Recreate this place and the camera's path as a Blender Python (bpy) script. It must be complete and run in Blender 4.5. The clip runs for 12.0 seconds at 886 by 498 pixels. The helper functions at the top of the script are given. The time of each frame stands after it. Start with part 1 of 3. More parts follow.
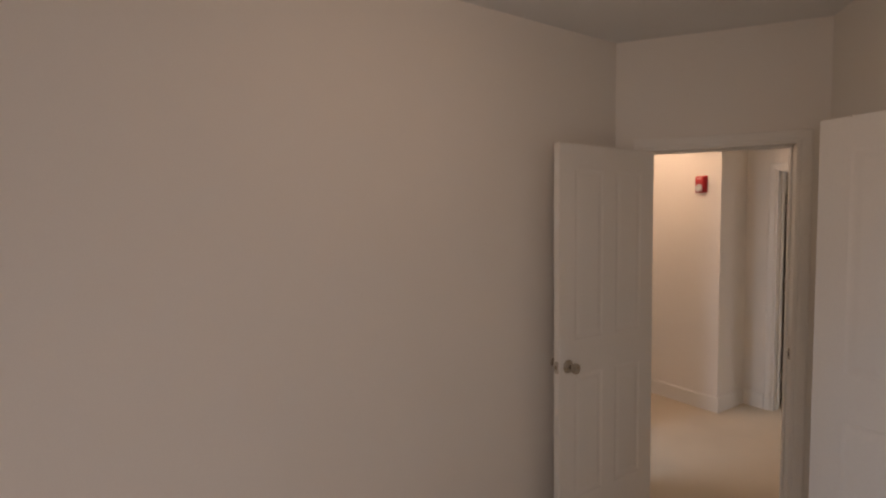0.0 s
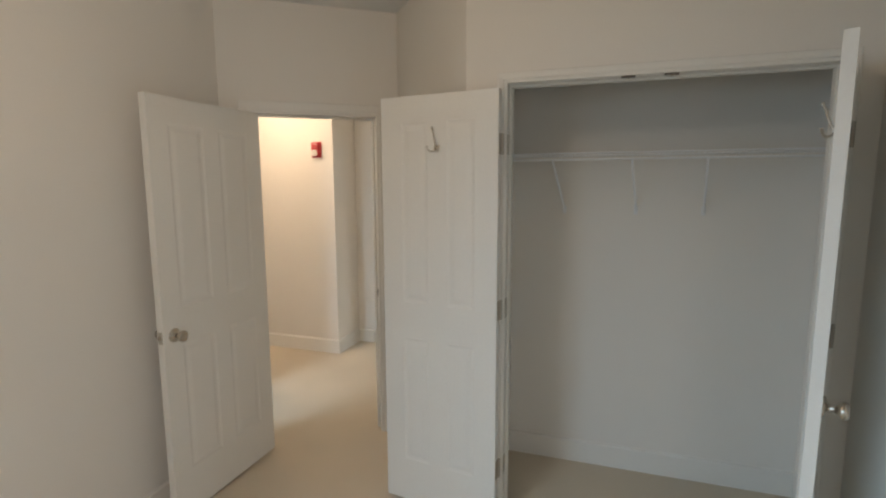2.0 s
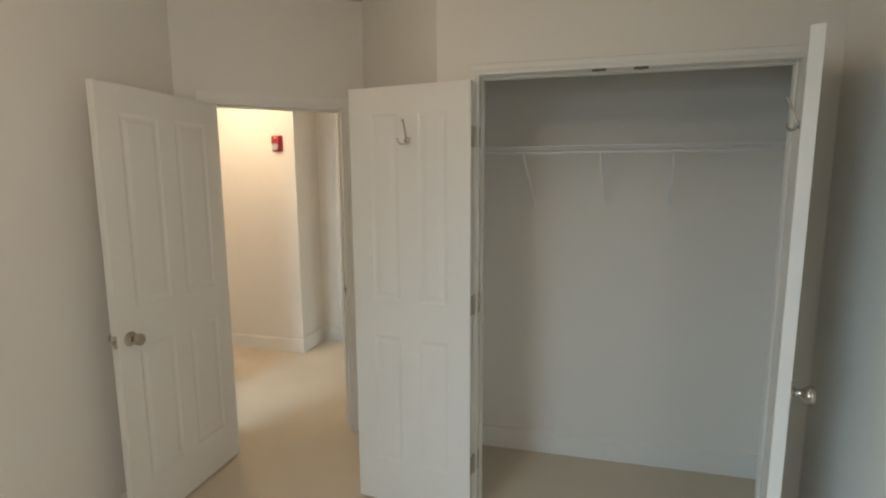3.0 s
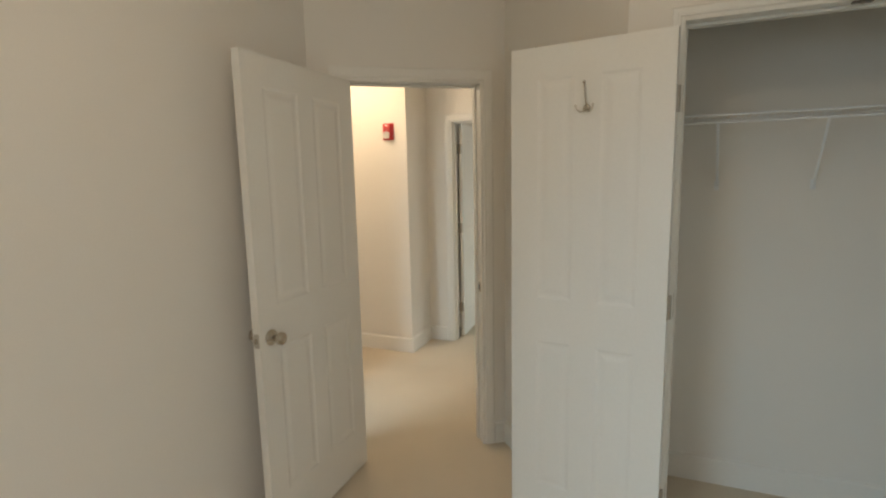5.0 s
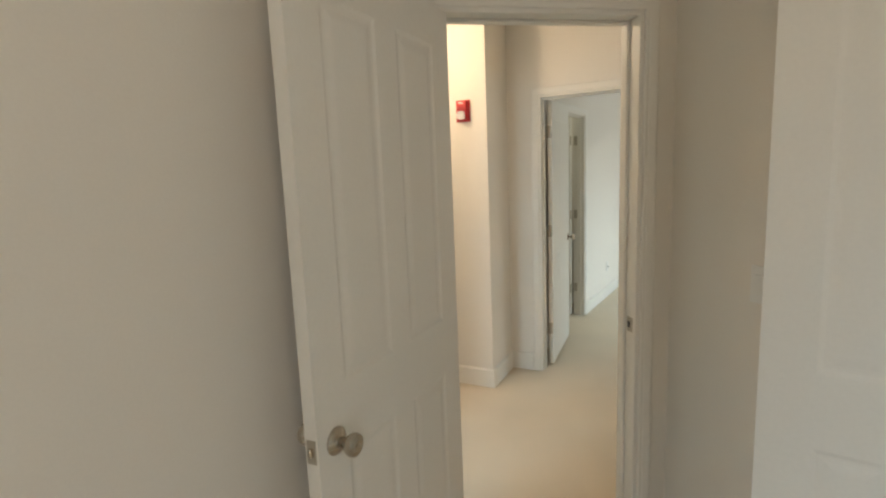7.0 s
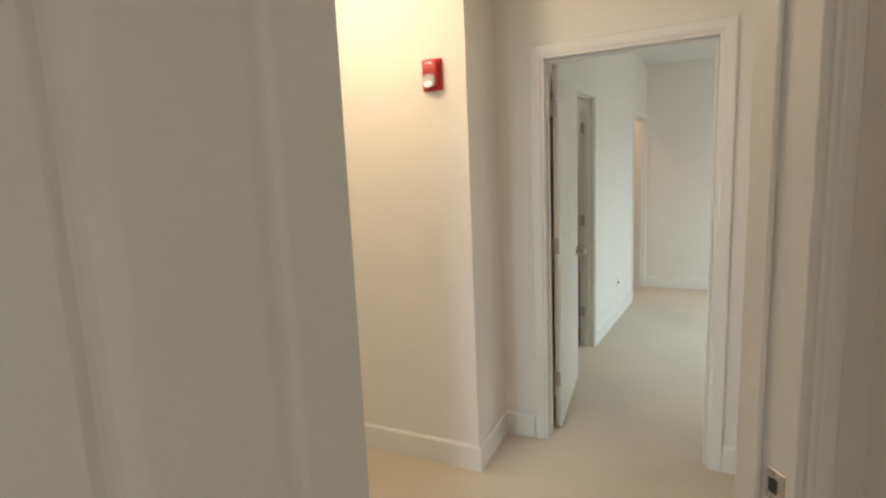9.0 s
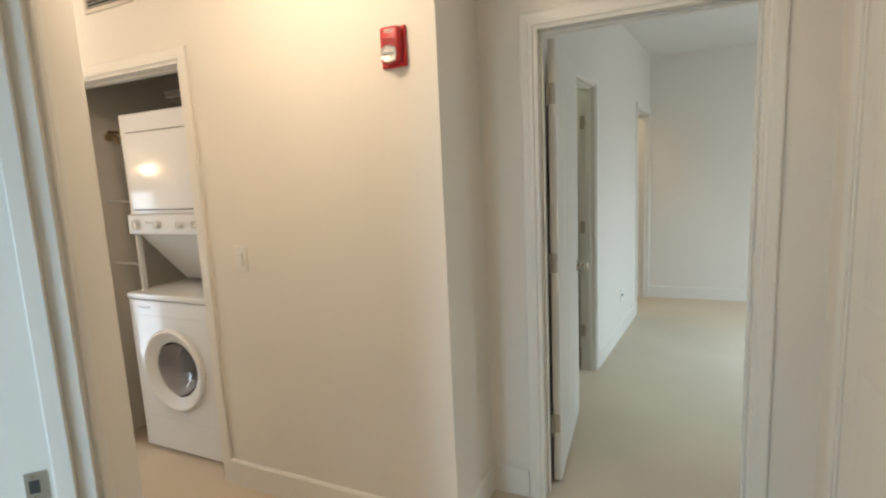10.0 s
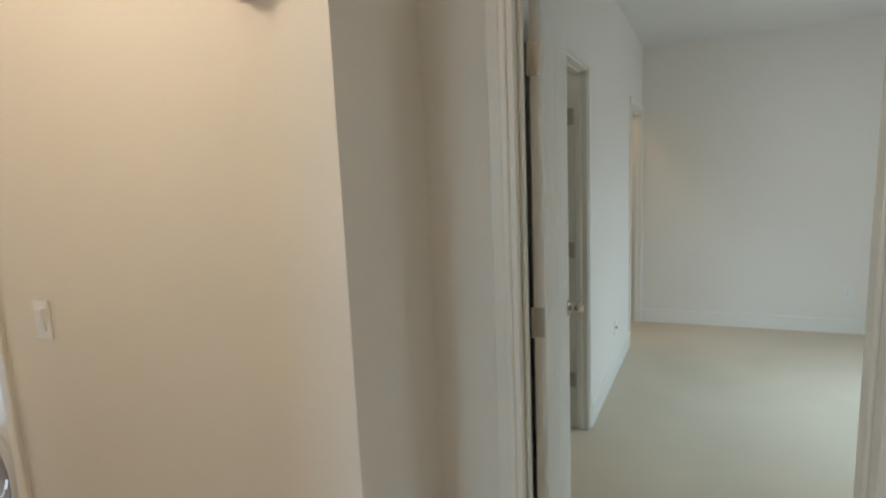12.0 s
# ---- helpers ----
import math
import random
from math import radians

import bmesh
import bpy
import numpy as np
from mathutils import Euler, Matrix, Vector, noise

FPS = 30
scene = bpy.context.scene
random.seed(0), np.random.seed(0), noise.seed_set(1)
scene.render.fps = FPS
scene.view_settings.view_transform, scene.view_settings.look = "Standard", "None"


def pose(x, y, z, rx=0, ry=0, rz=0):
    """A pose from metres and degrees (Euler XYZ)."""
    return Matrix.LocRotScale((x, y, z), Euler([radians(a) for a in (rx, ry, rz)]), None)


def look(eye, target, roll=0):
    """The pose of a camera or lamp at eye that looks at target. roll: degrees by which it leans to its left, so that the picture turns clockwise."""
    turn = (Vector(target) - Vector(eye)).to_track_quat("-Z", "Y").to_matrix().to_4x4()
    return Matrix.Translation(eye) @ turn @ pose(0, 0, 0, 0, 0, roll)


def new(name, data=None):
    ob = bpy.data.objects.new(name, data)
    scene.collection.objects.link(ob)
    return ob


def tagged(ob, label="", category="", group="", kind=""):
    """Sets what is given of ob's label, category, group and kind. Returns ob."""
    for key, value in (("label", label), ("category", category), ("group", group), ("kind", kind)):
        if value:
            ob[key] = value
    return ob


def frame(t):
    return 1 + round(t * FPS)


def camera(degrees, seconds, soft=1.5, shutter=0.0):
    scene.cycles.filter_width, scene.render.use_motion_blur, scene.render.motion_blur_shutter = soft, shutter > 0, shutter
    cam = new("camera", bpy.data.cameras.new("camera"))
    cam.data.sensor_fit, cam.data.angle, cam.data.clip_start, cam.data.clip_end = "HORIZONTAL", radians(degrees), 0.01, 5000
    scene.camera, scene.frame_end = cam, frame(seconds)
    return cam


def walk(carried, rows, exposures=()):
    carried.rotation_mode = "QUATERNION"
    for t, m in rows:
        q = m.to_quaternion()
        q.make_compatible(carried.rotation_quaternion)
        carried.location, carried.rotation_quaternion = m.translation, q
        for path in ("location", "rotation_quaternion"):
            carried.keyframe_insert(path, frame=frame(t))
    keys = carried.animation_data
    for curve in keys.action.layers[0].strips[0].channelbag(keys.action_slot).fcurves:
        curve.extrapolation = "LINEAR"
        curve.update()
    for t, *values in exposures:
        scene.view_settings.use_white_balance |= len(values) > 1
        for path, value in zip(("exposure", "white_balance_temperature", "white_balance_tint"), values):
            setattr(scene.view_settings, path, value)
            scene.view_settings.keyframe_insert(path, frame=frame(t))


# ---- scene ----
cam = camera(82.8, 12.0, soft=2.3)
PATH = [
    (0, (1.286, 0.271, 1.675), (-0.392, 1.352, 1.557), -0.7),
    (0.4, (1.339, 0.292, 1.662), (-0.147, 1.624, 1.532), -0.7),
    (0.5, (1.355, 0.304, 1.66), (-0.084, 1.686, 1.515), -0.7),
    (1, (1.4, 0.339, 1.656), (0.24, 1.956, 1.457), -0.6),
    (1.5, (1.461, 0.352, 1.655), (0.572, 2.125, 1.398), -0.4),
    (2, (1.485, 0.356, 1.648), (0.849, 2.233, 1.383), -0.2),
    (2.5, (1.485, 0.363, 1.637), (0.989, 2.282, 1.37), -0.2),
    (2.7, (1.477, 0.37, 1.644), (0.993, 2.291, 1.369), -0.2),
    (4.3, (1.107, 0.423, 1.579), (0.534, 2.318, 1.293), -2.0),
    (4.5, (1.115, 0.479, 1.58), (0.467, 2.35, 1.296), -1.1),
    (5, (0.935, 0.585, 1.562), (0.182, 2.416, 1.275), -1.2),
    (5.5, (0.694, 0.699, 1.549), (-0.125, 2.5, 1.258), -1.4),
    (6, (0.494, 0.836, 1.542), (-0.367, 2.617, 1.25), -1.9),
    (6.5, (0.364, 1.05, 1.526), (-0.52, 2.819, 1.232), -2.2),
    (7, (0.267, 1.278, 1.53), (-0.622, 3.046, 1.236), -2.3),
    (7.2, (0.224, 1.362, 1.525), (-0.667, 3.129, 1.232), -2.2),
    (9, (-0.093, 2.302, 1.483), (-0.946, 4.088, 1.195), -2.5),
    (9.5, (-0.190, 2.548, 1.478), (-1.022, 4.346, 1.2), -2.7),
    (10, (-0.219, 2.822, 1.476), (-1.056, 4.617, 1.193), -2.7),
    (10.5, (-0.253, 3.079, 1.473), (-1.091, 4.874, 1.198), -2.7),
    (11, (-0.311, 3.296, 1.48), (-1.15, 5.091, 1.208), -2.6),
    (11.5, (-0.357, 3.48, 1.476), (-1.198, 5.275, 1.209), -2.7),
    (12, (-0.417, 3.634, 1.491), (-1.175, 5.465, 1.223), -2.5),
]
walk(cam, [(t, look(e, g, r)) for t, e, g, r in PATH],
     exposures=[(0.0, -0.68, 7850, 36), (0.5, -0.34, 7350, 32), (1.0, -0.14, 7100, 28), (1.5, 0.02, 6900, 23),
                (2.0, 0.10, 6950, 18), (2.5, 0.14, 7000, 16), (4.5, 0.12, 7350, 15), (5.5, 0.12, 7300, 14), (7.0, 0.15, 7150, 14),
                (9.0, 0.12, 6950, 14), (10.0, 0.02, 6650, 13), (11.0, -0.22, 6550, 14), (12.0, -0.32, 6400, 12)])

# ---- light ----
world = bpy.data.worlds.new("sky")
scene.world = world
world.use_nodes = True
wn = world.node_tree.nodes
sky = wn.new("ShaderNodeTexSky")
sky.sky_type, sky.sun_disc = "NISHITA", False
sky.sun_elevation, sky.sun_rotation = radians(35), radians(200)
world.node_tree.links.new(sky.outputs[0], wn["Background"].inputs[0])
wn["Background"].inputs[1].default_value = 0.1


def area(name, m, w, h, power, colour, spread=180):
    d = bpy.data.lights.new(name, "AREA")
    d.shape, d.size, d.size_y, d.energy, d.color, d.spread = "RECTANGLE", w, h, power, colour, radians(spread)
    ob = new(name, d)
    ob.matrix_world = m
    return ob


sun_data = bpy.data.lights.new("sun", "SUN")
sun_data.energy, sun_data.angle, sun_data.color = 1.0, radians(12), (1.0, 0.96, 0.90)
sun = new("sun", sun_data)
sun.matrix_world = look((0, 0, 8), (1, -6, 0))

# daylight through the windows, with fills added, then the ceiling lamps
# added fill that brightens the left wall, set before an invented right-wall window
area("right_wall_fill_light", look((2.31, -1.30, 1.45), (0.0, 0.4, 0.3)), 1.10, 1.30, 11.6, (0.88, 0.94, 1.0), 130)
area("side_wall_window_light", look((-0.20, -0.90, 1.50), (2.30, 1.50, -0.35)), 0.90, 1.30, 15, (0.41, 0.72, 1.0), 90)
area("far_window_light", look((2.00, 6.90, 1.15), (0.9, 7.1, 0.0)), 1.5, 1.5, 18, (0.55, 0.83, 1.0), 115)
area("far_window_bounce", look((2.02, 7.00, 1.30), (0.4, 7.5, 1.3)), 1.5, 1.5, 17, (0.84, 0.94, 1.0))
area("hall_window_light", look((-4.13, 3.72, 0.80), (0.0, 3.95, 0.8)), 0.20, 1.35, 6, (0.62, 0.82, 1.0))
area("side_window_light", look((-1.75, 1.30, 1.55), (-1.0, 4.2, 0.2)), 0.8, 1.1, 15, (0.52, 0.79, 1.0), 105)
wall_bulb = bpy.data.lights.new("wall_lamp_light", "POINT")
wall_bulb.energy, wall_bulb.color, wall_bulb.shadow_soft_size = 0.8, (1.0, 0.70, 0.40), 0.04
new("wall_lamp_light", wall_bulb).location = (-4.02, 3.66, 1.65)
# the third, down the hall, is an unseen lamp added to even the light
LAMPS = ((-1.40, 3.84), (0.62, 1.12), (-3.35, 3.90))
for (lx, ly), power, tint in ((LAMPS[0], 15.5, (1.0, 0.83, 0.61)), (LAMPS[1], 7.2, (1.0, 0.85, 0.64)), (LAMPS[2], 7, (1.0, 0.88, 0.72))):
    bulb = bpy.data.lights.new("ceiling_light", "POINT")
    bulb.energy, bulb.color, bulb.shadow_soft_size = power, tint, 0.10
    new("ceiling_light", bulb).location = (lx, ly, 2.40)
area("alcove_light", look((-1.15, 8.5, 2.60), (-1.15, 8.5, 0)), 0.3, 0.3, 6, (1.0, 0.80, 0.55))
# unseen greenish fill added to brighten the side room behind the open door
area("bath_fill_light", look((-1.60, 6.30, 2.60), (-1.60, 6.30, 0)), 0.3, 0.3, 5, (0.92, 1.0, 0.84))

# ---- materials ----


def material(name, colour, rough=0.6, metal=0.0, grain=40.0, bump=0.0, vary=0.03, blotch=1.5, spec=0.5):
    """A paint, metal or plastic: a base colour that varies at two scales, roughness that varies with it, and fine relief."""
    m = bpy.data.materials.new(name)
    m.use_nodes = True
    n, l = m.node_tree.nodes, m.node_tree.links
    p = n["Principled BSDF"]
    p.inputs["Metallic"].default_value = metal
    p.inputs["Specular IOR Level"].default_value = spec
    co = n.new("ShaderNodeTexCoord")
    big, small = n.new("ShaderNodeTexNoise"), n.new("ShaderNodeTexNoise")
    big.inputs["Scale"].default_value, small.inputs["Scale"].default_value = blotch, grain
    big.inputs["Detail"].default_value = small.inputs["Detail"].default_value = 3
    add = n.new("ShaderNodeMath")
    add.operation = "ADD"
    for a in (big, small):
        l.new(co.outputs["Object"], a.inputs["Vector"])
    l.new(big.outputs["Fac"], add.inputs[0])
    l.new(small.outputs["Fac"], add.inputs[1])
    ramp = n.new("ShaderNodeMapRange")
    ramp.inputs[1].default_value, ramp.inputs[2].default_value = 0.7, 1.3
    ramp.inputs[3].default_value, ramp.inputs[4].default_value = 1 - vary, 1 + vary
    l.new(add.outputs[0], ramp.inputs[0])
    mul = n.new("ShaderNodeVectorMath")
    mul.operation = "SCALE"
    mul.inputs[0].default_value = colour
    l.new(ramp.outputs[0], mul.inputs["Scale"])
    l.new(mul.outputs[0], p.inputs["Base Color"])
    rr = n.new("ShaderNodeMapRange")
    rr.inputs[3].default_value, rr.inputs[4].default_value = max(rough - 0.07, 0.02), min(rough + 0.07, 1)
    l.new(big.outputs["Fac"], rr.inputs[0])
    l.new(rr.outputs[0], p.inputs["Roughness"])
    if bump:
        b = n.new("ShaderNodeBump")
        b.inputs["Strength"].default_value, b.inputs["Distance"].default_value = bump, 0.002
        l.new(small.outputs["Fac"], b.inputs["Height"])
        l.new(b.outputs[0], p.inputs["Normal"])
    return m


def glow(name, colour, strength):
    m = bpy.data.materials.new(name)
    m.use_nodes = True
    p = m.node_tree.nodes["Principled BSDF"]
    p.inputs["Base Color"].default_value = (*colour, 1)
    p.inputs["Emission Color"].default_value = (*colour, 1)
    p.inputs["Emission Strength"].default_value = strength
    return m


def clear(name, colour=(1, 1, 1), rough=0.02, ior=1.45):
    m = bpy.data.materials.new(name)
    m.use_nodes = True
    p = m.node_tree.nodes["Principled BSDF"]
    p.inputs["Base Color"].default_value = (*colour, 1)
    p.inputs["Transmission Weight"].default_value = 1
    p.inputs["IOR"].default_value = ior
    p.inputs["Roughness"].default_value = rough
    return m


PAINT = material("wall_paint", (0.80, 0.755, 0.685), 0.75, grain=160, bump=0.12, vary=0.018, blotch=0.9, spec=0.3)
CEIL = material("ceiling_paint", (0.76, 0.75, 0.72), 0.9, grain=120, bump=0.15, vary=0.02, spec=0.2)
TRIM = material("trim_enamel", (0.80, 0.768, 0.705), 0.42, grain=60, bump=0.03, vary=0.015, spec=0.45)
DOOR = material("door_enamel", (0.80, 0.772, 0.712), 0.45, grain=90, bump=0.06, vary=0.018, spec=0.45)
CARPET = material("carpet_pile", (0.67, 0.575, 0.45), 0.95, grain=420, bump=0.7, vary=0.09, blotch=1.1, spec=0.1)
NICKEL = material("satin_nickel", (0.52, 0.465, 0.395), 0.27, 1.0, grain=200, vary=0.05)
STEEL = material("hinge_steel", (0.50, 0.455, 0.39), 0.38, 1.0, grain=150, vary=0.06)
BRONZE = material("dark_bronze", (0.16, 0.135, 0.11), 0.4, 0.8, grain=150, vary=0.06)
DARK = material("shadow_gap", (0.05, 0.05, 0.05), 0.8)
PLASTIC = material("switch_plastic", (0.80, 0.79, 0.75), 0.35, grain=60, vary=0.01)
WHITEGOODS = material("white_enamel", (0.82, 0.825, 0.83), 0.10, grain=30, vary=0.012, blotch=3)
WHITEPLASTIC = material("appliance_plastic", (0.78, 0.78, 0.78), 0.3, grain=50, vary=0.015)
GREYPLASTIC = material("grey_plastic", (0.40, 0.40, 0.41), 0.4, vary=0.03)
RED = material("alarm_red", (0.50, 0.025, 0.03), 0.35, grain=60, vary=0.05)
WHITEINK = material("white_ink", (0.8, 0.78, 0.75), 0.5)
WIRE = material("coated_wire", (0.80, 0.80, 0.79), 0.35, vary=0.02)
RUBBER = material("grey_rubber", (0.13, 0.13, 0.14), 0.6, vary=0.05)
DRUM = material("steel_drum", (0.72, 0.70, 0.70), 0.38, 1.0, grain=120, vary=0.08)
GASKET = material("pale_gasket", (0.66, 0.62, 0.66), 0.4, vary=0.04)
LENS = clear("clear_lens", (0.95, 0.96, 0.97), 0.08)
GLASS = clear("window_glass")
BOWL = clear("door_glass", (0.97, 0.97, 0.98), 0.0, 1.45)
SEAM = material("panel_joint", (0.60, 0.60, 0.60), 0.5)
LAMP = glow("lamp_glow", (1.0, 0.80, 0.56), 5.0)

# ---- mesh helpers ----


def put(name, bm, mat, parent=None, label="", smooth=False):
    """Links a bmesh as one mesh object, under a parent where one is given."""
    bmesh.ops.remove_doubles(bm, verts=bm.verts, dist=1e-5)
    bmesh.ops.recalc_face_normals(bm, faces=bm.faces)
    me = bpy.data.meshes.new(name)
    bm.to_mesh(me)
    bm.free()
    me.materials.append(mat)
    if smooth:
        for f in me.polygons:
            f.use_smooth = True
        me.set_sharp_from_angle(angle=radians(38))
    ob = new(name, me)
    if parent is not None:
        ob.parent = parent
    if label:
        ob["label"] = label
    return ob


part = put


def box(bm, x0, x1, y0, y1, z0, z1, bevel=0.0, m=None, seg=2):
    """Adds a box, with rounded edges where bevel is given."""
    vs = [bm.verts.new((x, y, z)) for x in (x0, x1) for y in (y0, y1) for z in (z0, z1)]
    fs = [bm.faces.new([vs[i] for i in q]) for q in
          ((0, 1, 3, 2), (4, 6, 7, 5), (0, 4, 5, 1), (2, 3, 7, 6), (0, 2, 6, 4), (1, 5, 7, 3))]
    if bevel:
        es = list({e for f in fs for e in f.edges})
        r = bmesh.ops.bevel(bm, geom=es, offset=bevel, segments=seg, affect="EDGES", profile=0.5)
        vs = list({v for f in r["faces"] for v in f.verts} | {v for v in vs if v.is_valid})
    if m is not None:
        bmesh.ops.transform(bm, matrix=m, verts=vs)
    return vs


def lathe(bm, profile, m=None, seg=28):
    """Turns a profile of (radius, height) about z."""
    rings = []
    for r, h in profile:
        rings.append([bm.verts.new((r * math.cos(2 * math.pi * i / seg), r * math.sin(2 * math.pi * i / seg), h)) for i in range(seg)]
                     if r > 1e-6 else [bm.verts.new((0, 0, h))])
    for a, b in zip(rings, rings[1:]):
        for i in range(seg):
            q = [a[i % len(a)], a[(i + 1) % len(a)], b[(i + 1) % len(b)], b[i % len(b)]]
            q = list(dict.fromkeys(q))
            if len(q) > 2:
                bm.faces.new(q)
    if m is not None:
        bmesh.ops.transform(bm, matrix=m, verts=[v for r in rings for v in r])


def rod(bm, pts, r, seg=8):
    """A round wire along a line of points."""
    pts = [Vector(p) for p in pts]
    rings = []
    for i, p in enumerate(pts):
        d = (pts[min(i + 1, len(pts) - 1)] - pts[max(i - 1, 0)]).normalized()
        s = d.orthogonal().normalized() if not rings else (side - d * side.dot(d)).normalized()
        side = s
        u = d.cross(s)
        rings.append([bm.verts.new(p + r * (math.cos(2 * math.pi * k / seg) * s + math.sin(2 * math.pi * k / seg) * u)) for k in range(seg)])
    for a, b in zip(rings, rings[1:]):
        for k in range(seg):
            bm.faces.new((a[k], a[(k + 1) % seg], b[(k + 1) % seg], b[k]))
    bm.faces.new(rings[0][::-1])
    bm.faces.new(rings[-1])


def line_frame(p0, p1):
    """The frame of a wall: x along it from p0 to p1, y into the wall, away from the room, z up."""
    a = math.degrees(math.atan2(p1[1] - p0[1], p1[0] - p0[0]))
    return pose(p0[0], p0[1], 0, 0, 0, a), math.hypot(p1[0] - p0[0], p1[1] - p0[1])


CEILING = 2.66


def wall(name, p0, p1, thick, openings=(), height=CEILING, before=0.0, after=0.0, label=""):
    """A wall whose room face runs from p0 to p1, with its thickness beyond and openings (a0, a1, z0, z1) through it."""
    m, length = line_frame(p0, p1)
    xs = sorted({-before, length + after, *(v for o in openings for v in o[:2])})
    zs = sorted({0.0, height, *(v for o in openings for v in o[2:])})
    solid = {(i, k): not any(o[0] - 1e-6 < (xs[i] + xs[i + 1]) / 2 < o[1] and o[2] - 1e-6 < (zs[k] + zs[k + 1]) / 2 < o[3] for o in openings)
             for i in range(len(xs) - 1) for k in range(len(zs) - 1)}
    bm = bmesh.new()

    def quad(*co):
        bm.faces.new([bm.verts.new(c) for c in co])
    for (i, k), s in solid.items():
        if not s:
            continue
        x0, x1, z0, z1 = xs[i], xs[i + 1], zs[k], zs[k + 1]
        quad((x0, 0, z0), (x1, 0, z0), (x1, 0, z1), (x0, 0, z1))
        quad((x1, thick, z0), (x0, thick, z0), (x0, thick, z1), (x1, thick, z1))
        for di, dk, q in ((-1, 0, ((x0, thick, z0), (x0, 0, z0), (x0, 0, z1), (x0, thick, z1))),
                          (1, 0, ((x1, 0, z0), (x1, thick, z0), (x1, thick, z1), (x1, 0, z1))),
                          (0, -1, ((x0, thick, z0), (x1, thick, z0), (x1, 0, z0), (x0, 0, z0))),
                          (0, 1, ((x0, 0, z1), (x1, 0, z1), (x1, thick, z1), (x0, thick, z1)))):
            if not solid.get((i + di, k + dk), False):
                quad(*q)
    ob = put(name, bm, PAINT)
    ob.matrix_world = m
    return tagged(ob, label or "smooth off-white painted plasterboard wall", "wall", kind="structure")


def baseboard(m, a0, a1, y=0.0, flip=1):
    """A flat white baseboard with an eased top edge on a wall's face, from a0 to a1 along the wall."""
    t, h = 0.014, 0.132
    prof = [(0, 0), (t, 0), (t, h - 0.010), (t * 0.55, h - 0.002), (0.003, h), (0, h)]
    bm = bmesh.new()
    ends = [[bm.verts.new((a, y - flip * p, z)) for p, z in prof] for a in (a0, a1)]
    for i in range(len(prof)):
        j = (i + 1) % len(prof)
        bm.faces.new((ends[0][i], ends[0][j], ends[1][j], ends[1][i]))
    bm.faces.new(ends[0])
    bm.faces.new(ends[1][::-1])
    ob = put("baseboard", bm, TRIM)
    ob.matrix_world = m
    return tagged(ob, "white painted flat baseboard along the carpet", "baseboard", kind="structure")


CASING = ((0.004, 0), (0.004, 0.006), (0.009, 0.0085), (0.020, 0.0082), (0.024, 0.0095), (0.040, 0.0105), (0.050, 0.0108), (0.056, 0.0085), (0.057, 0))


def door_frame(m, a0, a1, head, thick, label, stop=0.045, sides=(0, 1), wide=1.0):
    """The lining of a door opening: jambs, head, stops, and moulded casing on the wall's two faces."""
    root = tagged(new("door_frame"), label, "door frame", kind="structure")
    root.matrix_world = m
    j = 0.018
    for nm, x0, x1, z0, z1 in (("jamb", a0 - 0.001, a0 + j, 0, head), ("jamb", a1 - j, a1 + 0.001, 0, head), ("head_jamb", a0 + j, a1 - j, head - j, head + 0.001)):
        bm = bmesh.new()
        box(bm, x0, x1, -0.002, thick + 0.002, z0, z1, 0.0015, seg=1)
        part(nm, bm, TRIM, root)
    for x0, x1, z0, z1 in ((a0 + j, a0 + j + 0.011, 0, head - j), (a1 - j - 0.011, a1 - j, 0, head - j), (a0 + j + 0.011, a1 - j - 0.011, head - j - 0.011, head - j)):
        bm = bmesh.new()
        box(bm, x0, x1, stop, stop + 0.034, z0, z1, 0.003, seg=1)
        part("stop", bm, TRIM, root)
    for side in sides:
        bm = bmesh.new()
        y0, sg = (0, -1) if side == 0 else (thick, 1)
        rows = []
        for w, h in ((q * wide, h) for q, h in CASING):
            y = y0 + sg * (h + 0.0025 if h else -0.003)
            e0, e1 = a0 + j - 0.012 - w, a1 - j + 0.012 + w
            zt = head - j + 0.012 + w
            rows.append([bm.verts.new(c) for c in ((e0, y, 0), (e0, y, zt), (e1, y, zt), (e1, y, 0))])
        for a, b in zip(rows, rows[1:]):
            for i in range(3):
                bm.faces.new((a[i], a[i + 1], b[i + 1], b[i]))
        bm.faces.new([r[0] for r in rows])
        bm.faces.new([r[3] for r in rows][::-1])
        part("casing", bm, TRIM, root)
    return root


